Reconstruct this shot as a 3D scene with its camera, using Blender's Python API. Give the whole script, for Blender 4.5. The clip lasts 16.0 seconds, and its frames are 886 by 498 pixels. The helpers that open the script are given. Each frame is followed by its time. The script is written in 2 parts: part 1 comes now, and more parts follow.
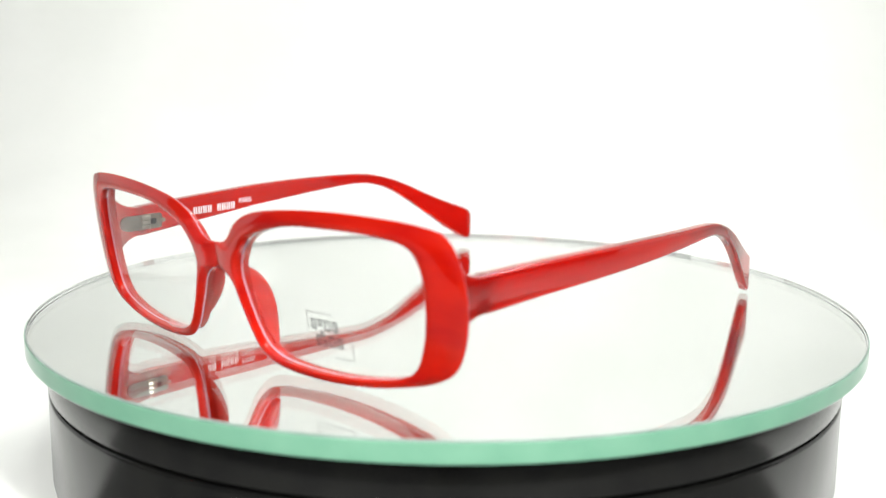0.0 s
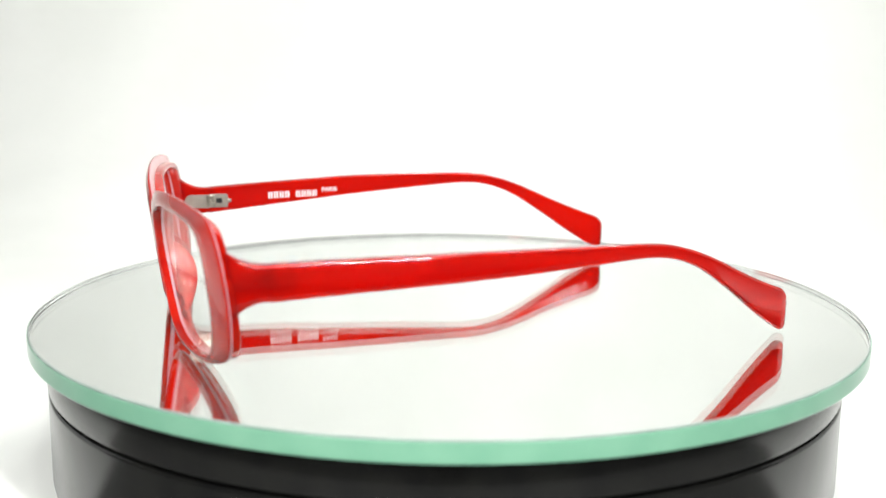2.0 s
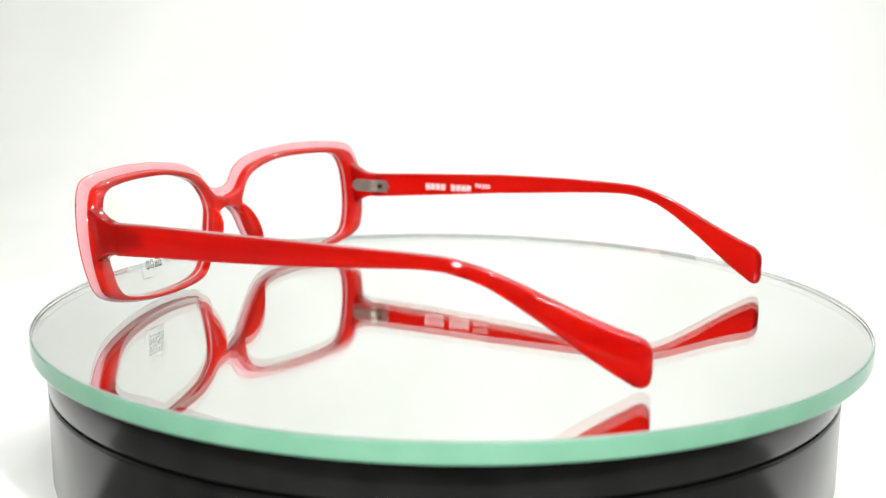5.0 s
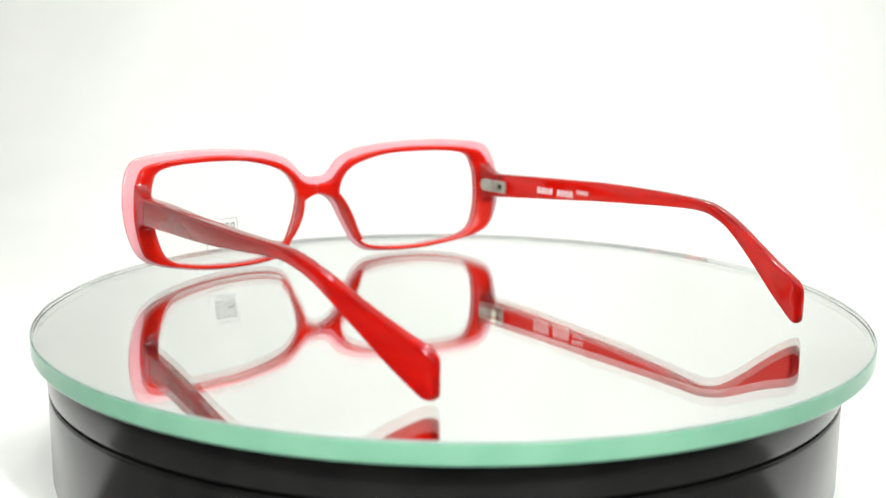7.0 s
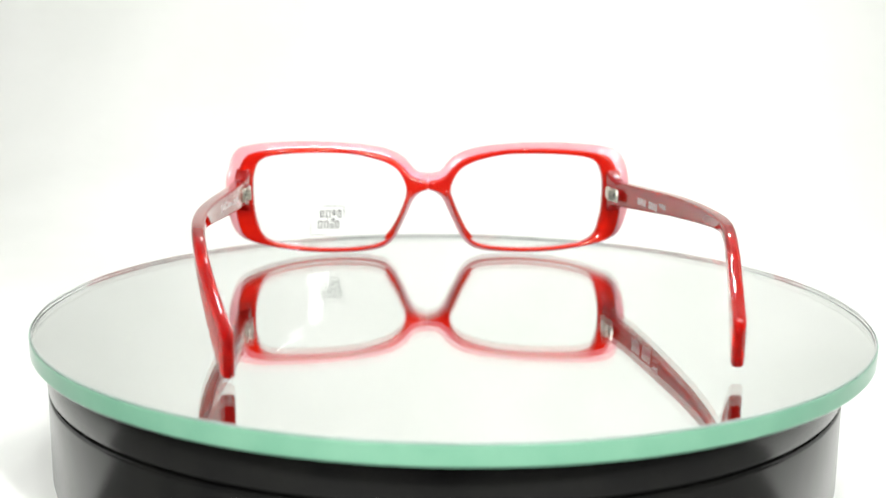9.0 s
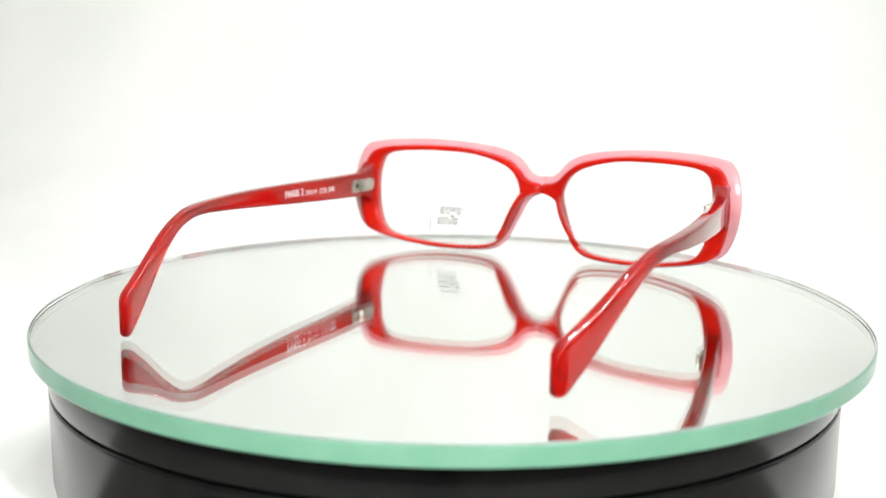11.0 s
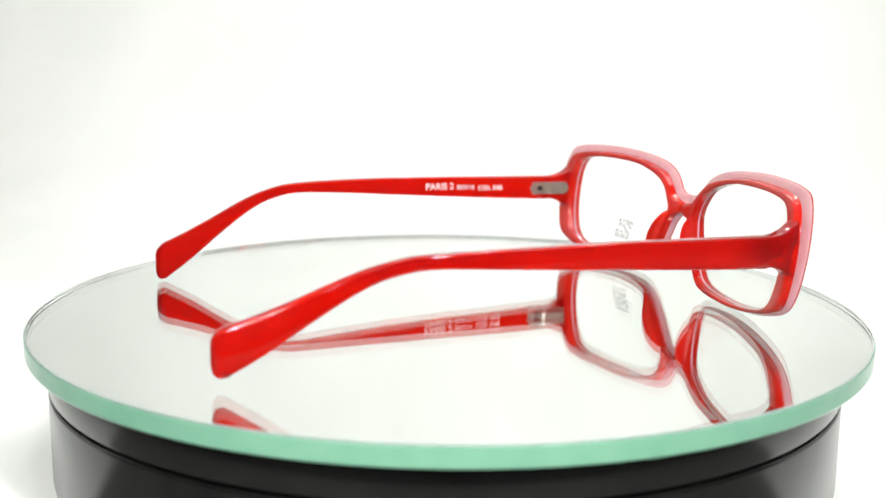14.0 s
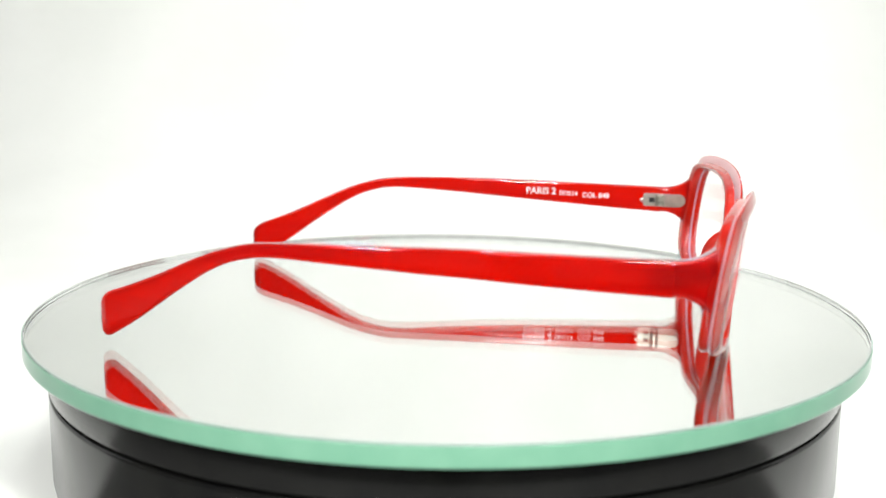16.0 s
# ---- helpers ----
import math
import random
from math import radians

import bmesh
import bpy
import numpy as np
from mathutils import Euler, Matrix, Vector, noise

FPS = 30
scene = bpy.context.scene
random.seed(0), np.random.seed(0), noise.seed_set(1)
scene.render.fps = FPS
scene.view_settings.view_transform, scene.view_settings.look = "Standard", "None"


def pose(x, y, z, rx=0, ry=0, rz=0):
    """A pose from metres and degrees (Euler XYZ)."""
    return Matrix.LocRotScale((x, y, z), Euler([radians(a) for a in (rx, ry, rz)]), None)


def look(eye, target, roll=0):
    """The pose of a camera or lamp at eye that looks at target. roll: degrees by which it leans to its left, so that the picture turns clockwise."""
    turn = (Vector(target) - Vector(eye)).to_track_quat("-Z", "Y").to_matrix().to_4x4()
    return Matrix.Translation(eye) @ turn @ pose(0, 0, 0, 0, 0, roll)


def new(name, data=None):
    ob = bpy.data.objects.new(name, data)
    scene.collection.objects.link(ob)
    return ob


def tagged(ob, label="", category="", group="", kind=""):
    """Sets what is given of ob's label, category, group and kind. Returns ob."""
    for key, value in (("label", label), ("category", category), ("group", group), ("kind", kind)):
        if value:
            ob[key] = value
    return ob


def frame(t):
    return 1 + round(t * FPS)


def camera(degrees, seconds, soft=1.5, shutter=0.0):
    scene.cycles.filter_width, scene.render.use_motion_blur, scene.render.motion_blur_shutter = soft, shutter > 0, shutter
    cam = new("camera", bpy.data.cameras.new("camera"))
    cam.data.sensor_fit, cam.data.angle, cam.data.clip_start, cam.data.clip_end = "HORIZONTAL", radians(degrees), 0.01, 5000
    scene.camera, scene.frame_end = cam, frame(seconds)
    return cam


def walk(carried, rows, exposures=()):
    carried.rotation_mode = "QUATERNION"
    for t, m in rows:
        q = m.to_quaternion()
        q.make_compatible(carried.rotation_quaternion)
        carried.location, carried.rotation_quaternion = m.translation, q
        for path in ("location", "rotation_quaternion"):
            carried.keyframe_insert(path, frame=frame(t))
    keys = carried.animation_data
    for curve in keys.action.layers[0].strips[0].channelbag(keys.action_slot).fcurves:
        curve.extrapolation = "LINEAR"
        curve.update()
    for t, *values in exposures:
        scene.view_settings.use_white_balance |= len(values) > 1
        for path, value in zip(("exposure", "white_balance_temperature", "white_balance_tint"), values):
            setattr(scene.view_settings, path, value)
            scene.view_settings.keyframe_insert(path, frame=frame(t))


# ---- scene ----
MM = 0.001
SPIN = -14.768          # degrees per second, about the turntable's axis

# camera on a tripod, still
cam = camera(43.2, 16.0, soft=1.3)
EYE = (-0.00168, -0.2916, 0.0689)
AIM = (EYE[0], EYE[1] + math.cos(radians(10.6)), EYE[2] - math.sin(radians(10.6)))
walk(cam, [(0.0, look(EYE, AIM, 0.61)), (16.0, look(EYE, AIM, 0.61))])
cam.data.dof.use_dof = True
cam.data.dof.focus_distance = 0.285
cam.data.dof.aperture_fstop = 15.0

# ---- light: a white studio tent, LED strips, an added panel for the backdrop ----
scene.view_settings.exposure = -0.36
world = bpy.data.worlds.new("room")
world.use_nodes = True
world.node_tree.nodes["Background"].inputs["Color"].default_value = (0.97, 1.0, 0.98, 1)
world.node_tree.nodes["Background"].inputs["Strength"].default_value = 0.12
scene.world = world


def area_lamp(name, eye, target, sx, sy, watts, colour=(1, 1, 1)):
    data = bpy.data.lights.new(name, "AREA")
    data.shape, data.size, data.size_y, data.energy, data.color = "RECTANGLE", sx, sy, watts, colour
    ob = new(name, data)
    ob.matrix_world = look(eye, target)
    return ob


# unseen panel, added to brighten the backdrop, set towards the right
area_lamp("backdrop_fill", (0.31, 0.12, 0.85), (0.28, 0.50, 0.12), 0.55, 0.25, 2.8, (0.98, 1.0, 0.985))
# two upright strips beside the camera, four strips under the roof, brighter towards the right
LEDS = [(sx * 0.15, -0.38 - 0.02 * k, 0.15 + 0.08 * k, 0.56) for sx in (-1, 1) for k in range(4)]
LEDS += [(x, y, z, w * g) for y, z, w in ((-0.36, 0.46, 0.60), (0.08, 0.60, 0.52), (0.26, 0.52, 0.30), (0.35, 0.37, 0.18)) for x, g in ((-0.12, 0.28), (0.03, 0.85), (0.18, 1.4))]
for x, y, z, watts in LEDS:
    area_lamp("led_lamp", (x, y, z), (0.2 * x, 0.03, 0.0), 0.024, 0.024, watts, (0.995, 1.0, 0.985))


# ---- materials ----
def material(name):
    m = bpy.data.materials.new(name)
    m.use_nodes = True
    t = m.node_tree
    t.nodes.clear()
    out = t.nodes.new("ShaderNodeOutputMaterial")
    return m, t, out


def add(t, kind, **values):
    n = t.nodes.new(kind)
    for key, v in values.items():
        n.inputs[key.replace("_", " ")].default_value = v
    return n


def noise_bump(t, scale, strength, distance, detail=4.0):
    co = t.nodes.new("ShaderNodeTexCoord")
    nz = add(t, "ShaderNodeTexNoise", Scale=scale, Detail=detail)
    t.links.new(co.outputs["Object"], nz.inputs["Vector"])
    b = add(t, "ShaderNodeBump", Strength=strength, Distance=distance)
    t.links.new(nz.outputs["Fac"], b.inputs["Height"])
    return nz, b


def varied(t, nz, dark, light, low=0.35, high=0.65):
    r = t.nodes.new("ShaderNodeValToRGB")
    r.color_ramp.elements[0].position, r.color_ramp.elements[1].position = low, high
    r.color_ramp.elements[0].color, r.color_ramp.elements[1].color = (*dark, 1), (*light, 1)
    t.links.new(nz.outputs["Fac"], r.inputs["Fac"])
    return r


def plain(name, dark, light, rough, scale=60.0, bump=0.1, dist=0.0002, metal=0.0):
    m, t, out = material(name)
    nz, b = noise_bump(t, scale, bump, dist)
    r = varied(t, nz, dark, light)
    p = add(t, "ShaderNodeBsdfPrincipled", Roughness=rough, Metallic=metal)
    t.links.new(r.outputs[0], p.inputs["Base Color"])
    t.links.new(b.outputs[0], p.inputs["Normal"])
    t.links.new(p.outputs[0], out.inputs[0])
    return m


def gloss_over(t, base, ior, rough, normal):
    """A polished skin: mirror-like towards grazing, over what lies below."""
    gl = add(t, "ShaderNodeBsdfGlossy", Color=(1, 1, 1, 1), Roughness=rough)
    fr = add(t, "ShaderNodeFresnel", IOR=ior)
    t.links.new(normal, gl.inputs["Normal"])
    mix = t.nodes.new("ShaderNodeMixShader")
    t.links.new(fr.outputs[0], mix.inputs[0])
    t.links.new(base, mix.inputs[1])
    t.links.new(gl.outputs[0], mix.inputs[2])
    return mix.outputs[0]


def blend(t, share, one, two):
    mix = add(t, "ShaderNodeMixShader", Fac=share)
    t.links.new(one, mix.inputs[1])
    t.links.new(two, mix.inputs[2])
    return mix.outputs[0]


def acetate(name, dark, light, through_colour, share, clear=0.0, clear_colour=(1, 1, 1), rough=0.03, deep=0.0, deep_colour=(1, 1, 1), streaks=False, ior=1.5):
    """Polished cellulose acetate: a dyed body, partly see-through, partly milky, under a polished skin."""
    m, t, out = material(name)
    nz, b = noise_bump(t, 140.0, 0.012, 0.0002)
    r = varied(t, nz, dark, light)
    if streaks:
        # the colour runs darker and lighter in long soft streaks
        co = t.nodes.new("ShaderNodeTexCoord")
        mp = t.nodes.new("ShaderNodeMapping")
        mp.inputs["Scale"].default_value = (60.0, 14.0, 260.0)
        grain = add(t, "ShaderNodeTexNoise", Scale=1.0, Detail=3.0)
        t.links.new(co.outputs["Object"], mp.inputs["Vector"])
        t.links.new(mp.outputs[0], grain.inputs["Vector"])
        r = varied(t, grain, dark, light, 0.36, 0.62)
    body = add(t, "ShaderNodeBsdfDiffuse")
    t.links.new(r.outputs[0], body.inputs["Color"])
    last = body.outputs[0]
    if deep > 0:
        inside = add(t, "ShaderNodeBsdfRefraction", Color=(*deep_colour, 1), Roughness=0.12, IOR=1.3)
        last = blend(t, deep, last, inside.outputs[0])
    milk = add(t, "ShaderNodeBsdfTranslucent", Color=(*through_colour, 1))
    last = blend(t, share, last, milk.outputs[0])
    if clear > 0:
        tp = add(t, "ShaderNodeBsdfTransparent", Color=(*clear_colour, 1))
        last = blend(t, clear, last, tp.outputs[0])
    t.links.new(gloss_over(t, last, ior, rough, b.outputs[0]), out.inputs[0])
    return m


RED = acetate("red_acetate", (0.38, 0.003, 0.005), (0.56, 0.009, 0.005), (1.0, 0.05, 0.006), 0.30, deep=0.62, deep_colour=(0.96, 0.10, 0.03), streaks=True)
# thin front sheet; on rear layer and pads its brightness paints light passing through
FACE_LIT = acetate("red_face_lit_acetate", (0.62, 0.006, 0.004), (0.80, 0.016, 0.004), (1.0, 0.08, 0.010), 0.30, 0.32, (1.0, 0.40, 0.40), streaks=True)
PINK = acetate("pink_crystal_acetate", (0.96, 0.47, 0.51), (0.98, 0.54, 0.57), (1.0, 0.64, 0.67), 0.22, 0.28, (1.0, 0.86, 0.88))
PAPER = plain("white_paper", (0.775, 0.785, 0.75), (0.835, 0.84, 0.81), 0.8, 9.0, 0.6, 0.006)
TENT = plain("white_tent_fabric", (0.80, 0.81, 0.80), (0.84, 0.84, 0.84), 0.9, 8.0, 0.2, 0.004)
DARK = plain("dark_floor", (0.020, 0.020, 0.020), (0.030, 0.030, 0.029), 0.5, 20.0, 0.1, 0.0005)
TABLE = plain("grey_table_top", (0.13, 0.13, 0.126), (0.16, 0.16, 0.154), 0.5, 20.0, 0.1, 0.0005)
BLACK = plain("black_gloss_plastic", (0.004, 0.004, 0.004), (0.008, 0.008, 0.007), 0.19, 140.0, 0.02, 0.0002)
GROOVE = plain("dark_groove", (0.004, 0.004, 0.004), (0.008, 0.008, 0.008), 0.6)
STEEL = plain("hinge_steel", (0.52, 0.50, 0.43), (0.62, 0.60, 0.52), 0.34, 400.0, 0.1, 0.0001, 1.0)
INK = plain("grey_print", (0.03, 0.03, 0.03), (0.05, 0.05, 0.05), 0.6)
WHITE_INK = plain("white_print", (0.80, 0.78, 0.76), (0.86, 0.84, 0.82), 0.5)
EDGE = acetate("green_glass_edge", (0.20, 0.46, 0.31), (0.24, 0.51, 0.35), (0.80, 0.97, 0.89), 0.25, rough=0.35, ior=1.3)
ARRIS = acetate("ground_glass_arris", (0.28, 0.34, 0.31), (0.34, 0.40, 0.37), (0.70, 0.85, 0.78), 0.25, rough=0.4)

GLASS, _t, _o = material("float_glass")
_g = add(_t, "ShaderNodeBsdfGlass", Color=(0.995, 1.0, 0.997, 1), Roughness=0.0, IOR=1.52)
_t.links.new(_g.outputs[0], _o.inputs[0])

MIRROR, _t, _o = material("silvering")
_g = add(_t, "ShaderNodeBsdfPrincipled", Base_Color=(0.97, 0.98, 0.97, 1), Metallic=1.0, Roughness=0.01)
_t.links.new(_g.outputs[0], _o.inputs[0])

LENS, _t, _o = material("demo_lens")
_tp = add(_t, "ShaderNodeBsdfTransparent", Color=(0.998, 0.999, 0.997, 1))
_gl = add(_t, "ShaderNodeBsdfGlossy", Color=(1, 1, 1, 1), Roughness=0.02)
_lw = add(_t, "ShaderNodeLayerWeight", Blend=0.5)
_pw = _t.nodes.new("ShaderNodeMath")
_pw.operation = "POWER"
_pw.inputs[1].default_value = 4.0
_t.links.new(_lw.outputs["Facing"], _pw.inputs[0])
_fr = _t.nodes.new("ShaderNodeMath")
_fr.operation = "MULTIPLY_ADD"
_fr.inputs[1].default_value, _fr.inputs[2].default_value = 0.35, 0.025
_t.links.new(_pw.outputs[0], _fr.inputs[0])
_mx = _t.nodes.new("ShaderNodeMixShader")
_t.links.new(_fr.outputs[0], _mx.inputs[0])
_t.links.new(_tp.outputs[0], _mx.inputs[1])
_t.links.new(_gl.outputs[0], _mx.inputs[2])
_t.links.new(_mx.outputs[0], _o.inputs[0])


# ---- mesh helpers ----
def mesh_of(name, verts, faces, mats, angle=35.0, slots=None):
    me = bpy.data.meshes.new(name)
    me.from_pydata([tuple(v) for v in verts], [], faces)
    for m in mats if isinstance(mats, (list, tuple)) else [mats]:
        me.materials.append(m)
    if slots:
        me.polygons.foreach_set("material_index", slots)
    bm = bmesh.new()
    bm.from_mesh(me)
    bmesh.ops.remove_doubles(bm, verts=bm.verts, dist=1e-6)
    bmesh.ops.recalc_face_normals(bm, faces=bm.faces)
    bm.to_mesh(me)
    bm.free()
    me.polygons.foreach_set("use_smooth", [True] * len(me.polygons))
    me.set_sharp_from_angle(angle=radians(angle))
    return me


def part(name, me, parent, label=""):
    ob = new(name, me)
    ob.parent = parent
    if label:
        tagged(ob, label)
    return ob


def spline(ctrl, n, closed=False):
    """Catmull-Rom curve through the control points, n points per span."""
    c = np.array(ctrl, float)
    k = len(c)
    out = []
    for i in range(k if closed else k - 1):
        if closed:
            p0, p1, p2, p3 = c[i - 1], c[i], c[(i + 1) % k], c[(i + 2) % k]
        else:
            p1, p2 = c[i], c[i + 1]
            p0 = c[i - 1] if i else 2 * p1 - p2
            p3 = c[i + 2] if i + 2 < k else 2 * p2 - p1
        for j in range(n):
            s = j / n
            out.append(0.5 * (2 * p1 + (p2 - p0) * s + (2 * p0 - 5 * p1 + 4 * p2 - p3) * s * s + (3 * p1 - p0 - 3 * p2 + p3) * s ** 3))
    if not closed:
        out.append(c[-1])
    return np.array(out)


def lathe(name, profile, n, mats, angle=30.0, slots=None):
    """Turned body from (radius, z) pairs, closed at the axis when the radius is 0."""
    verts, faces, ids = [], [], []
    for r, z in profile:
        for i in range(n):
            a = 2 * math.pi * i / n
            verts.append((r * math.cos(a), r * math.sin(a), z))
    for j in range(len(profile) - 1):
        for i in range(n):
            q = [j * n + i, j * n + (i + 1) % n, (j + 1) * n + (i + 1) % n, (j + 1) * n + i]
            if profile[j][0] == 0:
                q = [j * n, q[2], q[3]]
            elif profile[j + 1][0] == 0:
                q = [q[0], q[1], (j + 1) * n]
            faces.append(q)
            ids.append(slots[j] if slots else 0)
    return mesh_of(name, verts, faces, mats, angle, ids)


def loft(name, rings, mat, angle=40.0, caps=True):
    """Skin over equal closed rings of points."""
    n = len(rings[0])
    verts = [v for r in rings for v in r]
    faces = []
    for j in range(len(rings) - 1):
        for i in range(n):
            faces.append([j * n + i, j * n + (i + 1) % n, (j + 1) * n + (i + 1) % n, (j + 1) * n + i])
    if caps:
        faces.append(list(range(n))[::-1])
        faces.append([(len(rings) - 1) * n + i for i in range(n)])
    return mesh_of(name, verts, faces, mat, angle)


def box_mesh(name, sx, sy, sz, r, mat):
    bm = bmesh.new()
    bmesh.ops.create_cube(bm, size=1.0)
    for v in bm.verts:
        v.co = (v.co.x * sx * MM, v.co.y * sy * MM, v.co.z * sz * MM)
    bmesh.ops.bevel(bm, geom=bm.edges[:], offset=r * MM, segments=2, affect="EDGES", profile=0.5)
    me = bpy.data.meshes.new(name)
    bm.to_mesh(me)
    bm.free()
    me.materials.append(mat)
    me.polygons.foreach_set("use_smooth", [True] * len(me.polygons))
    me.set_sharp_from_angle(angle=radians(40))
    return me


# ---- the tent: sweep, walls, added ceiling ----
FLOOR_Z = -0.047
prof = [(0.10, FLOOR_Z), (0.30, FLOOR_Z)]
prof += [(0.30 + 0.25 * math.sin(a), FLOOR_Z + 0.25 * (1 - math.cos(a))) for a in np.linspace(0.1, math.pi / 2, 14)]
prof += [(0.55, 0.45), (0.55, 0.90)]
SWEEP_X = (-0.62, -0.21, -0.15, 0.03, 0.62)
verts = [(x, y, FLOOR_Z) for x, y in zip(SWEEP_X, (-0.06, -0.06, -0.055, -0.04, -0.16))]      # cut front edge
verts += [(x, y, z) for y, z in prof for x in SWEEP_X]
faces = [[5 * j + i, 5 * j + i + 1, 5 * j + i + 6, 5 * j + i + 5] for j in range(len(prof)) for i in range(4)]
sweep = new("backdrop", mesh_of("backdrop", verts, faces, PAPER, 60))
sm = sweep.modifiers.new("thickness", "SOLIDIFY")
sm.thickness, sm.offset = 0.002, -1.0
tagged(sweep, "seamless white paper sweep, faintly mottled", "backdrop", kind="structure")


def wall(name, lo, hi, mat, label):
    bm = bmesh.new()
    bmesh.ops.create_cube(bm, size=1.0)
    me = bpy.data.meshes.new(name)
    for v in bm.verts:
        v.co = [lo[i] + (v.co[i] + 0.5) * (hi[i] - lo[i]) for i in range(3)]
    bm.to_mesh(me)
    bm.free()
    me.materials.append(mat)
    return tagged(new(name, me), label, "wall", kind="structure")


wall("wall_west", (-0.64, 0.02, FLOOR_Z), (-0.625, 0.56, 0.90), TENT, "white fabric side wall of the photo set")
wall("wall_east", (0.625, 0.02, FLOOR_Z), (0.64, 0.56, 0.90), TENT, "white fabric side wall of the photo set")
# unseen roof, added so its bounce brightens reflections in the disc's far edge
tagged(wall("ceiling", (-0.64, -0.45, 0.90), (0.64, 0.56, 0.912), TENT, "unseen white fabric roof, added to brighten reflections"), category="ceiling")
tagged(wall("ground", (-3.0, -3.0, -0.80), (3.0, 3.0, -0.79), DARK, "dark studio floor below the table"), category="floor")

# ---- turntable: black drum, turning platter, round mirror-backed glass ----
N_ROUND = 256
turntable = new("turntable")
tagged(turntable, "glossy black plastic display turntable on white paper", "turntable")
turntable.location = (-0.0008, 0, FLOOR_Z)
H0 = -FLOOR_Z
drum = [(0, 0.0), (0.090, 0.0), (0.0945, 0.0008), (0.0982, 0.0030), (0.1004, 0.0065), (0.1012, 0.0105)]
drum += [(0.1012, H0 - 0.0157), (0.1011, H0 - 0.0153), (0.1008, H0 - 0.0150), (0, H0 - 0.0150)]
part("base", lathe("base", drum, N_ROUND, BLACK, 40), turntable)
part("groove", lathe("groove", [(0, H0 - 0.0149), (0.0994, H0 - 0.0149), (0.0994, H0 - 0.0142), (0, H0 - 0.0142)], N_ROUND, GROOVE), turntable, "dark joint between base and platter")
plat = [(0, H0 - 0.0141), (0.1008, H0 - 0.0141), (0.1012, H0 - 0.0138), (0.1013, H0 - 0.0134), (0.1013, H0 - 0.0062)]
plat += [(0.1008, H0 - 0.0054), (0.0998, H0 - 0.0050), (0, H0 - 0.0050)]
platter = part("platter", lathe("platter", plat, N_ROUND, BLACK, 40), turntable)

R_DISC, THICK = 0.1065, 0.0047
R_PANE = R_DISC - 0.00022
dp = [(0, 0), (R_PANE - 0.0003, 0), (R_PANE, -0.0003), (R_PANE, -THICK + 0.0002), (R_PANE - 0.0002, -THICK)]
glass_disc = new("glass_disc")
tagged(glass_disc, "round mirror-backed glass plate with polished green edge on the turntable", "glass plate")
part("pane", lathe("pane", dp, N_ROUND, [GLASS, ARRIS], 20, [0, 1, 0, 0]), glass_disc)
rim = [(R_PANE + 0.00005, -0.0004), (R_DISC - 0.0001, -0.0004), (R_DISC, -0.0006), (R_DISC, -THICK + 0.0004), (R_DISC - 0.0002, -THICK + 0.0001), (R_PANE + 0.00005, -THICK + 0.0001), (R_PANE + 0.00005, -0.0004)]
part("edge", lathe("edge", rim, N_ROUND, EDGE, 20), glass_disc, "polished green edge of the glass")
sv = [(0, -THICK), (R_PANE - 0.0004, -THICK), (R_PANE - 0.0012, -THICK - 0.00015), (0, -THICK - 0.00015)]
part("silvering", lathe("silvering", sv, N_ROUND, MIRROR, 20), glass_disc, "silver mirror backing")

# ---- table under the set ----
def block(name, lo, hi, parent, label=""):
    x, y, z = (hi[i] - lo[i] for i in range(3))
    ob = part(name, box_mesh(name, x / MM, y / MM, z / MM, 1.5, TABLE), parent, label)
    ob.location = [(lo[i] + hi[i]) / 2 for i in range(3)]
    return ob


table = tagged(new("table"), "plain dark grey table carrying the white paper and the turntable", "table")
table.location = (0, 0.19, -0.79)
TABLE_H = 0.79 + FLOOR_Z - 0.003
block("tabletop", (-0.75, -0.43, TABLE_H - 0.025), (0.75, 0.43, TABLE_H), table)
for sx in (-1, 1):
    for sy in (-1, 1):
        block("leg", (sx * 0.70 - 0.02, sy * 0.38 - 0.02, 0), (sx * 0.70 + 0.02, sy * 0.38 + 0.02, TABLE_H - 0.025), table)

# ---- tripod below the camera, mirrored in the drum ----
tripod = tagged(new("tripod"), "black metal tripod column standing on the floor before the table", "tripod")
tripod.location = (0.004, -0.305, -0.79)
part("foot", lathe("foot", [(0, 0), (0.16, 0), (0.162, 0.004), (0.15, 0.012), (0.03, 0.02), (0, 0.02)], 40, BLACK), tripod)
part("column", lathe("column", [(0, 0.02), (0.017, 0.02), (0.018, 0.022), (0.018, 0.79), (0, 0.79)], 32, BLACK), tripod)
part("head", lathe("head", [(0, 0.79), (0.021, 0.79), (0.022, 0.792), (0.022, 0.806), (0.020, 0.808), (0, 0.808)], 32, BLACK), tripod)

# ---- the spectacles; lengths in millimetres, x across, y forward, z up ----
TILT, BOW = math.tan(radians(7.5)), 0.0021
LENS_MID = np.array([31.8, 18.0])


def at(u, v, w):
    """A point of the bowed, tilted front: across, height, depth before the middle surface."""
    return (u * MM, (w + 0.5 - BOW * u * u + TILT * (v - 18.0)) * MM, v * MM)


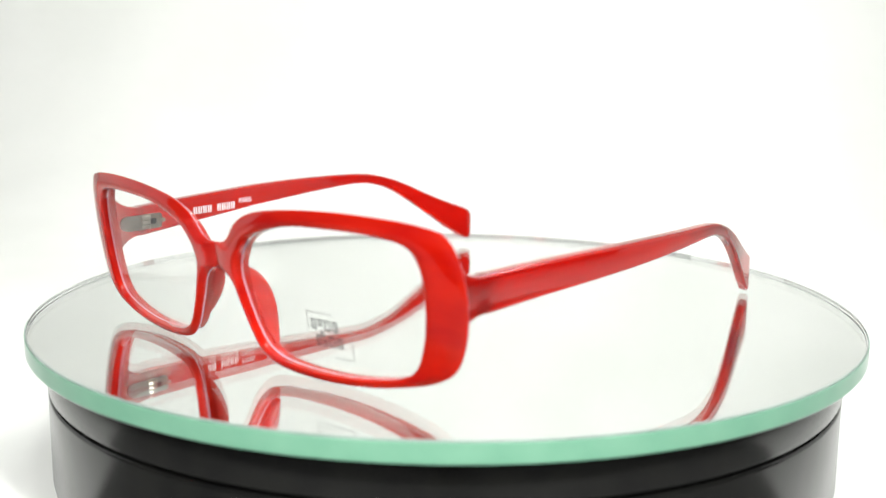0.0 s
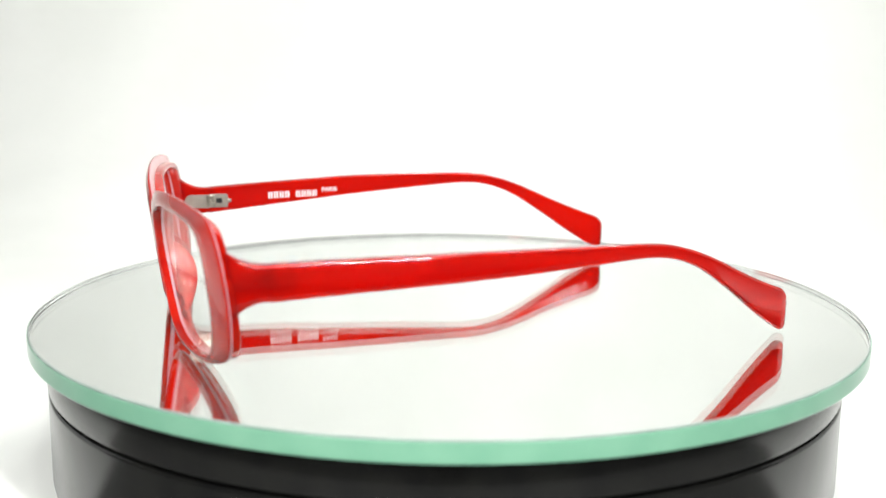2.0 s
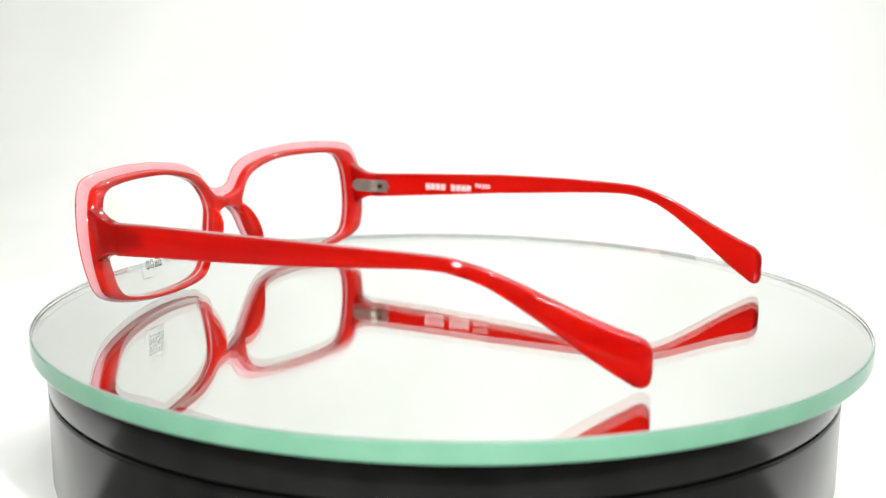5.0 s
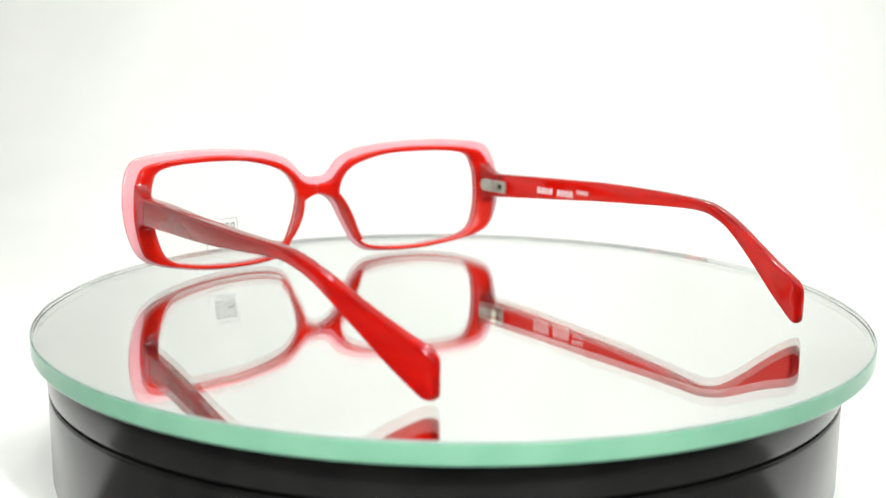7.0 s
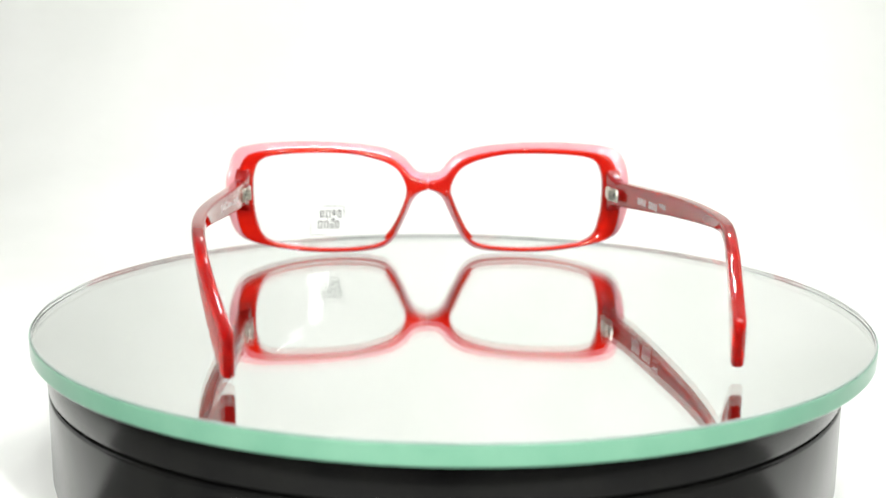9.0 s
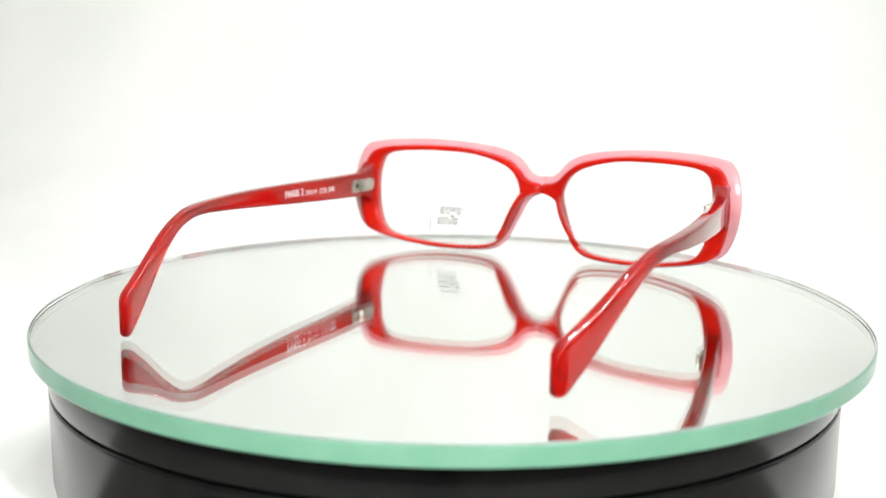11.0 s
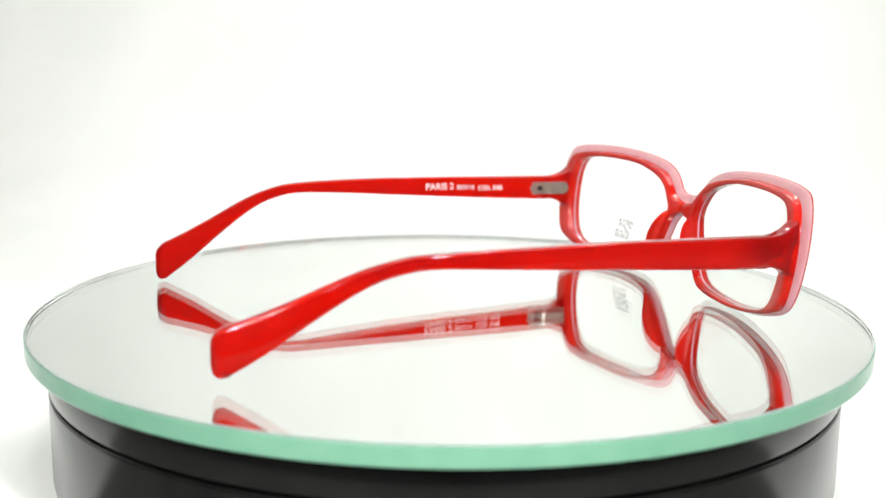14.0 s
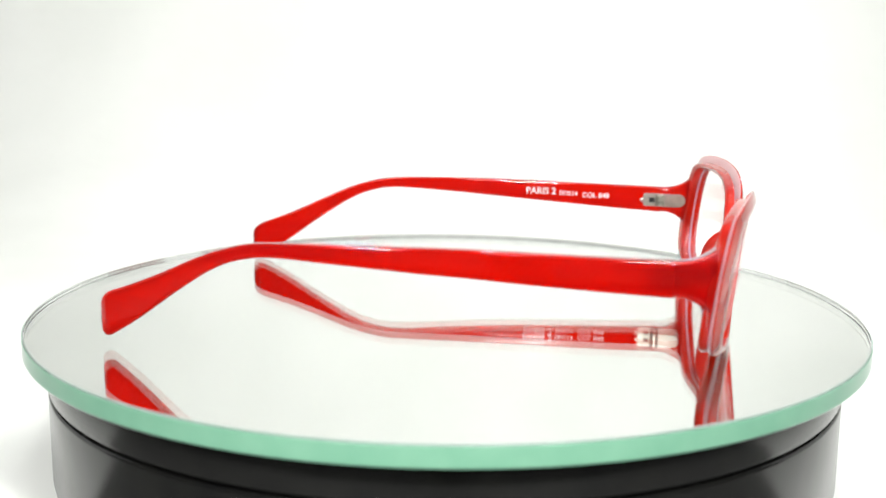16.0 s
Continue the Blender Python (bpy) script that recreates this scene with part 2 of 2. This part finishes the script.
hole_ctrl = [(56.3, 20.5), (55.8, 27.0), (53.4, 30.9), (47, 32.3), (35, 32.6), (23, 31.8), (12.0, 28.3), (7.6, 22.5), (7.9, 16.5),
             (11.6, 7.4), (15.6, 3.6), (23, 2.2), (34, 2.1), (45, 3.4), (52.4, 6.0), (55.4, 12.5)]
rear_ctrl = [(0, 23.6), (5.0, 24.6), (8.6, 28.2), (13.6, 31.3), (26, 33.7), (40, 34.2), (54.5, 33.2), (59.6, 30.0), (61.6, 20.5), (60.6, 10.5),
             (57.0, 5.5), (45.5, 2.4), (32, 1.0), (18.5, 1.7), (12.6, 4.6), (8.4, 12.0), (5.4, 18.4), (0, 20.5)]
front_ctrl = [(0, 25.9), (4.0, 26.7), (8.4, 31.2), (15, 34.0), (26.5, 35.6), (41, 36.2), (56.6, 35.3), (62.4, 32.5), (64.8, 23.0), (63.6, 12.5),
              (59.2, 5.8), (47, 1.9), (32, 0.2), (17.5, 0.9), (11.6, 4.2), (7.6, 11.6), (4.4, 17.9), (0, 20.2)]


def polar(curve):
    d = curve - LENS_MID
    a, r = np.arctan2(d[:, 1], d[:, 0]), np.hypot(d[:, 0], d[:, 1])
    o = np.argsort(a)
    a, r = a[o], r[o]
    return np.concatenate([a - 2 * math.pi, a, a + 2 * math.pi]), np.concatenate([r, r, r])


def with_midline(ctrl):
    whole = [(-ctrl[1][0], ctrl[1][1])] + ctrl + [(-ctrl[-2][0], ctrl[-2][1])]
    c = spline(whole, 10)[10:-10]
    mid = [(0, c[-1][1] + (c[0][1] - c[-1][1]) * s) for s in np.linspace(0, 1, 9)[1:-1]]
    return np.concatenate([c, np.array(mid)])


F_CURVE, R_CURVE, H_CURVE = with_midline(front_ctrl), with_midline(rear_ctrl), spline(hole_ctrl, 14, True)
F_POL, R_POL, H_POL = polar(F_CURVE), polar(R_CURVE), polar(H_CURVE)
ANGLES = np.sort(np.arctan2(F_CURVE[:, 1] - LENS_MID[1], F_CURVE[:, 0] - LENS_MID[0]))


def rim_layer(name, section, mat):
    """One laminate of the front. section: closed list of (share from lens edge to outline, blend front 0 to rear 1, depth)."""
    verts, faces, n = [], [], len(section)
    for side in (-1, 1):
        base = len(verts)
        for a in ANGLES:
            way = np.array([math.cos(a), math.sin(a)])
            rh, rf, rr = np.interp(a, *H_POL), np.interp(a, *F_POL), np.interp(a, *R_POL)
            for s, b, w in section:
                ro = rf + (rr - rf) * b
                q = LENS_MID + way * (rh + (ro - rh) * s)
                if q[0] < 0.3 and s == 1.0:
                    q[0] = 0.0
                verts.append(at(side * q[0], q[1], w))
        m = len(ANGLES)
        for i in range(m):
            for j in range(n):
                f = [base + i * n + j, base + i * n + (j + 1) % n, base + (i + 1) % m * n + (j + 1) % n, base + (i + 1) % m * n + j]
                if all(abs(verts[k][0]) < 1e-7 for k in f):
                    continue
                faces.append(f)
    return mesh_of(name, verts, faces, mat, 42)


glasses = new("eyeglasses")
tagged(glasses, "glossy red acetate eyeglasses with pink laminate edge, standing open on glass", "eyeglasses")

front_section = [(0.055, 0.0, 0.55), (0.055, 0.0, 0.0), (0.0, 0.0, 0.0), (0.0, 0.0, 1.2), (0.03, 0.05, 1.5), (0.09, 0.12, 1.72), (0.18, 0.2, 1.8), (0.42, 0.3, 1.8), (0.55, 0.28, 1.74), (0.66, 0.22, 1.6), (0.9, 0.05, 1.12), (0.96, 0.0, 0.95), (1.0, 0.0, 0.78), (1.0, 0.0, 0.62), (0.985, 0.02, 0.55)]
mid_section = [(0.01, 0, -0.58), (0.01, 0, -0.02), (0.06, 0, -0.02), (0.06, 0, 0.53), (0.98, 0.02, 0.53), (1.0, 0.02, 0.45), (1.0, 0.06, 0.25), (1.0, 0.14, 0.1), (1.0, 0.92, -0.58)]
rear_section = [(0.0, 1, -2.0), (0.0, 1, -0.60), (1.0, 0.95, -0.60), (1.0, 1.0, -0.9), (1.0, 1, -1.8), (0.97, 1, -2.15), (0.90, 1, -2.45), (0.78, 1, -2.68), (0.6, 1, -2.75), (0.35, 1, -2.75), (0.18, 1, -2.65), (0.07, 1, -2.4)]
front = part("front", rim_layer("front", front_section, FACE_LIT), glasses)
part("pink_layer", rim_layer("pink_layer", mid_section, PINK), front, "pale pink translucent laminate")
# brighter red than the temples: glow from the pink behind put into colour
part("rear_layer", rim_layer("rear_layer", rear_section, FACE_LIT), front)


def lens_mesh(side):
    verts, faces = [], []
    c = LENS_MID + (spline(hole_ctrl, 5, True) - LENS_MID) * 1.006
    n = len(c)
    steps = (1.0, 0.8, 0.6, 0.4, 0.2)
    for w, bulge in ((0.45, 1.0), (-0.55, 1.0)):
        for s in steps:
            for p in c:
                q = LENS_MID + (p - LENS_MID) * s
                verts.append(at(side * q[0], q[1], w + bulge * (1 - s * s)))
        q = LENS_MID
        verts.append(at(side * q[0], q[1], w + bulge))
    half = len(steps) * n + 1
    for o in (0, half):
        for k in range(len(steps) - 1):
            for i in range(n):
                faces.append([o + k * n + i, o + k * n + (i + 1) % n, o + (k + 1) * n + (i + 1) % n, o + (k + 1) * n + i])
        for i in range(n):
            faces.append([o + (len(steps) - 1) * n + i, o + (len(steps) - 1) * n + (i + 1) % n, o + half - 1])
    for i in range(n):
        faces.append([i, (i + 1) % n, half + (i + 1) % n, half + i])
    return mesh_of("lens", verts, faces, LENS, 60)


lenses = [part("lens", lens_mesh(s), glasses, "clear demo lens" + (" with grey printed logo" if s < 0 else "")) for s in (-1, 1)]


def pad_mesh(side):
    """Nose pad: a fin that swells back from the rim along the nose."""
    rings = []
    path = spline([(5.9, 20.4), (7.1, 16.6), (8.8, 12.6), (11.0, 8.6), (13.8, 5.0)], 8)
    for i, p in enumerate(path):
        s = i / (len(path) - 1)
        deep = 0.6 + 4.6 * math.sin(math.pi * min(1, 0.08 + 0.9 * s ** 0.8)) ** 0.9
        ring = []
        for j in range(14):
            a = 2 * math.pi * j / 14
            back = (0.5 - 0.5 * math.cos(a)) * deep
            side_off = 0.95 * math.sin(a) * (1.0 - 0.25 * back / deep)
            lean = 0.14 * back
            ring.append(at(side * (p[0] + side_off * 0.9 + lean), p[1] + side_off * 0.35 + lean * 0.15, -1.2 - back))
        rings.append(ring)
    # light through the pad is painted in as a brighter red
    return loft("nose_pad", rings, FACE_LIT, 60)


for s in (-1, 1):
    part("nose_pad", pad_mesh(s), front)


def rounded(cx, cy, cz, hx, hz, r, n=4):
    """Rounded rectangle across x and z at depth y, in metres."""
    out = []
    r = min(r, hx * 0.98, hz * 0.98)
    for k, (sx, sz) in enumerate(((1, 1), (-1, 1), (-1, -1), (1, -1))):
        for i in range(n + 1):
            a = math.pi / 2 * (k + i / n)
            out.append(((cx + sx * (hx - r) + r * math.cos(a)) * MM, cy * MM, (cz + sz * (hz - r) + r * math.sin(a)) * MM))
    return out


HINGE_Y = -16.3


def end_piece_mesh(side):
    """Corner block from the rim back to the hinge, flared where it leaves the rim."""
    rings = []
    for s in np.linspace(0, 1, 14):
        y = -7.8 + (HINGE_Y - 0.2 + 7.8) * s
        flare = (1 - s) ** 2.6
        hz = 3.8 + 3.9 * flare
        rings.append(rounded(side * (59.2 + 0.9 * s), y, 21.3 - 0.9 * flare, 2.2 - 0.33 * s, hz - 0.06 * s, 0.8))
    return loft("end_piece", rings, RED, 40)


TOP = spline([(HINGE_Y - 0.03, 25.1), (-44, 25.5), (-66, 25.8), (-84, 25.8), (-101, 25.4), (-109, 24.0), (-117, 21.2), (-127, 16.6), (-135.5, 13.0), (-144, 9.9)], 10)
LOW = spline([(HINGE_Y - 0.03, 17.4), (-44, 18.9), (-66, 20.3), (-84, 21.6), (-99, 22.4), (-107, 21.3), (-114, 18.5), (-123, 12.7), (-132, 6.2), (-138, 2.3), (-144, -1.2)], 10)
TIP_Y, TIP_R = -143.4, 3.2
PLANS = {-1: spline([(-15, 59.9), (-33, 60.2), (-58, 61.6), (-78, 61.8), (-98, 60.1), (-118, 56.2), (-144, 47.6)], 10),
         1: spline([(-15, 60.1), (-34, 63.2), (-58, 66.0), (-78, 67.4), (-98, 67.0), (-118, 63.4), (-144, 57.0)], 10)}
LIFT = {-1: ([-200, 0], [0, 0]), 1: ([-143, -100, -58, -16], [1.4, 1.0, 1.0, 0.0])}


def temple_x(side, y):
    c = PLANS[side]
    return float(np.interp(-y, -c[:, 0], c[:, 1]))


def temple_half(y):
    return 2.0 - 0.45 * min(1.0, -y / 115)


def temple_mesh(side):
    rings = []
    ys = list(np.linspace(HINGE_Y - 0.03, -96, 34)) + list(np.linspace(-97.5, TIP_Y + TIP_R, 34)) + [TIP_Y + TIP_R * (1 - math.sin(a)) for a in np.linspace(0.15, 1.45, 10)]
    for y in ys:
        zt = float(np.interp(-y, -TOP[:, 0], TOP[:, 1]))
        zb = float(np.interp(-y, -LOW[:, 0], LOW[:, 1]))
        near = max(0.0, 1 - (y - TIP_Y) / TIP_R)
        inset = 1 - math.sqrt(max(0.0, 1 - near * near))
        zt, zb = zt - TIP_R * inset * 0.6, zb + TIP_R * inset
        hx = temple_half(y) * (1 - 0.75 * inset)
        dz = float(np.interp(y, *LIFT[side]))
        ring = []
        r = min(0.75 + 0.2 * min(1.0, max(0.0, (-y - 96) / 14)), hx * 0.9)
        for k, (sx, top) in enumerate(((1, 1), (-1, 1), (-1, 0), (1, 0))):
            for j in range(6):
                a = math.pi / 2 * (k + j / 5)
                ze = zt - r if top else zb + r
                ring.append((side * (temple_x(side, y) + sx * (hx - r) + r * math.cos(a)) * MM, y * MM, (ze + r * math.sin(a) + dz) * MM))
        rings.append(ring)
    # round off the end of the tip
    last = np.array(rings[-1])
    mid = last.mean(axis=0)
    rings.append([tuple(mid + (p - mid) * 0.8 + np.array([0, -0.0002, 0])) for p in last])
    return loft("temple", rings, RED, 50)


def leaf_mesh(length, height, thick, round_end):
    """Hinge leaf: a plate with one round end, along y."""
    pts = [(0, -height / 2), (0, height / 2)]
    pts += [(length - height / 2 + height / 2 * math.sin(a) * round_end, height / 2 * math.cos(a)) for a in np.linspace(0, math.pi, 9)]
    rings = [[(x * MM, y * MM, z * MM) for y, z in pts] for x in (-thick / 2, thick / 2)]
    return loft("leaf", rings, STEEL, 40)


temples = []
for side in (-1, 1):
    part("end_piece", end_piece_mesh(side), front)
    tm = part("temple", temple_mesh(side), glasses)
    temples.append(tm)
    hinge = part("hinge", leaf_mesh(6.8, 3.9, 0.6, 0.25), glasses, "small polished steel barrel hinge")
    hinge.location = (side * 57.75 * MM, (HINGE_Y - 0.1) * MM, 21.2 * MM)
    hinge.rotation_euler = (0, 0, math.pi)
    leaf = part("leaf", leaf_mesh(7.0, 3.9, 0.6, 1.0), hinge)
    leaf.rotation_euler = (0, 0, math.pi)
    leaf.location = (side * 0.75 * MM, -0.4 * MM, 0)
    for k in range(3):
        kn = part("knuckle", lathe("knuckle", [(0, -0.0005), (0.0013, -0.0005), (0.0014, -0.0004), (0.0014, 0.0004), (0.0013, 0.0005), (0, 0.0005)], 16, STEEL), hinge)
        kn.location = (side * 0.45 * MM, 0.1 * MM, (-1.2 + 1.2 * k) * MM)
    # black block standing proud of the leaf, painting the shade inside its recess
    slot_shade = part("slot_shade", box_mesh("slot_shade", 0.3, 1.8, 1.5, 0.1, GROOVE), hinge)
    slot_shade.location = (-side * -0.22 * MM, 2.6 * MM, 0)
    screw = part("screw", lathe("screw", [(0, 0), (0.0006, 0), (0.0006, 0.0002), (0.0003, 0.0003), (0, 0.0003)], 14, STEEL), hinge)
    screw.rotation_euler = (0, radians(90 * side), 0)
    screw.location = (side * 0.28 * MM, 5.6 * MM, 0)


# ---- print ----
def text_mesh(body, size):
    cu = bpy.data.curves.new("print", "FONT")
    cu.body, cu.size, cu.extrude, cu.offset, cu.align_y = body, size * MM, 0.00001, 0.008 * size * MM, "CENTER"
    ob = bpy.data.objects.new("print", cu)
    scene.collection.objects.link(ob)
    dg = bpy.context.evaluated_depsgraph_get()
    me = bpy.data.meshes.new_from_object(ob.evaluated_get(dg))
    bpy.data.objects.remove(ob)
    me.materials.clear()
    me.materials.append(WHITE_INK)
    return me


def inner_print(temple, side, me, y, z, length):
    """Lay print on the inner face of a temple, reading along it."""
    run = length if side < 0 else -length
    x0, x1 = (temple_x(side, q) - temple_half(q) - 0.06 for q in (y, y + run))
    lift = float(np.interp(y, *LIFT[side]))
    slope = math.degrees(math.atan((x1 - x0) / length))
    ob = part("print", me, temple, "white printed lettering")
    turn = 90 + slope if side < 0 else -90 + slope
    ob.matrix_basis = Matrix.Translation((side * x0 * MM, y * MM, (z + lift) * MM)) @ Matrix.Rotation(radians(turn), 4, "Z") @ Matrix.Rotation(radians(90), 4, "X")
    return ob


inner_print(temples[0], -1, text_mesh("PARIS 2", 2.9), -58.0, 22.6, 9)
inner_print(temples[0], -1, text_mesh("COL 848", 2.2), -40.4, 21.8, 8)


def bars_mesh(rects, mat, thick=0.02):
    verts, faces = [], []
    for x0, z0, x1, z1 in rects:
        o = len(verts)
        for y in (0, thick):
            verts += [(x0 * MM, z0 * MM, y * MM), (x1 * MM, z0 * MM, y * MM), (x1 * MM, z1 * MM, y * MM), (x0 * MM, z1 * MM, y * MM)]
        faces += [[o, o + 1, o + 2, o + 3], [o + 7, o + 6, o + 5, o + 4], [o, o + 4, o + 5, o + 1], [o + 1, o + 5, o + 6, o + 2], [o + 2, o + 6, o + 7, o + 3], [o + 3, o + 7, o + 4, o]]
    return mesh_of("print", verts, faces, mat)


inner_print(temples[0], -1, text_mesh("50", 2.0), -47.6, 22.2, 2)
inner_print(temples[0], -1, bars_mesh([(0, -0.6, 1.1, -0.4), (0, 0.4, 1.1, 0.6), (0, -0.4, 0.2, 0.4), (0.9, -0.4, 1.1, 0.4)], WHITE_INK), -45.2, 22.15, 2)
inner_print(temples[0], -1, text_mesh("14", 2.0), -43.8, 22.1, 2)
brand = [(1.75 * i + d, -1.0, 1.75 * i + d + 0.5, 1.0) for i in range(9) if i != 4 for d in (0.0, 0.8)]
inner_print(temples[1], 1, bars_mesh(brand, WHITE_INK), -34.2, 21.4, 15)
inner_print(temples[1], 1, text_mesh("PARIS", 2.0), -51.0, 21.9, 7)

# grey mark printed on the demo lens: rows of small outlined blocks inside two corner brackets
rects = []


def box_outline(x, z, w, h, stroke=0.3):
    return [(x, z, x + w, z + stroke), (x, z + h - stroke, x + w, z + h), (x, z + stroke, x + stroke, z + h - stroke), (x + w - stroke, z + stroke, x + w, z + h - stroke)]


for x, z, w, h in ((-3.7, 1.15, 1.05, 2.3), (-2.25, 2.0, 0.9, 1.5), (-0.95, 1.15, 1.25, 2.3), (0.75, 1.15, 1.05, 2.3), (-2.0, -0.2, 0.9, 1.1),
                   (-3.1, -2.2, 1.05, 2.3), (-1.65, -2.3, 0.9, 1.5), (-0.35, -2.2, 1.25, 2.3), (1.35, -2.2, 1.05, 2.3)):
    rects += box_outline(-0.6 + 1.24 * (x + 0.6), z, 1.16 * w, h)
rects += [(-5.5, 4.7, 1.3, 4.82), (-5.5, 1.0, -5.38, 4.7), (0.5, -4.4, 5.5, -4.28), (5.38, -4.28, 5.5, -0.2)]


def on_lens(x, z, lift):
    """A point of the mark on the bulging front of the lens."""
    q = np.array([33.0 + x, 10.3 + z])
    d = q - LENS_MID
    s = math.hypot(*d) / float(np.interp(math.atan2(d[1], d[0]), *H_POL))
    return at(-q[0], q[1], 1.45 - s * s + lift)


verts, faces = [], []
for x0, z0, x1, z1 in rects:
    o = len(verts)
    for lift in (0.05, 0.07):
        verts += [on_lens(x0, z0, lift), on_lens(x1, z0, lift), on_lens(x1, z1, lift), on_lens(x0, z1, lift)]
    faces += [[o, o + 1, o + 2, o + 3], [o + 7, o + 6, o + 5, o + 4], [o, o + 4, o + 5, o + 1], [o + 1, o + 5, o + 6, o + 2], [o + 2, o + 6, o + 7, o + 3], [o + 3, o + 7, o + 4, o]]
part("print", mesh_of("print", verts, faces, INK), lenses[0], "grey printed mark")


# ---- movement: everything on the axis turns at one speed ----
def turned(t):
    return Matrix.Rotation(radians(SPIN * (t - 9.0)), 4, "Z")


def motions():
    times = [0.5 * i for i in range(33)]
    walk(glasses, [(t, Matrix.Translation((-0.00035, 0, 0)) @ turned(t) @ pose(-0.00628, 0.07248, 0.0, 0, 0, 3.9)) for t in times])
    walk(glass_disc, [(t, turned(t) @ pose(0.00105, -0.00025, 0)) for t in times])
    walk(platter, [(t, turned(t)) for t in times])


motions()
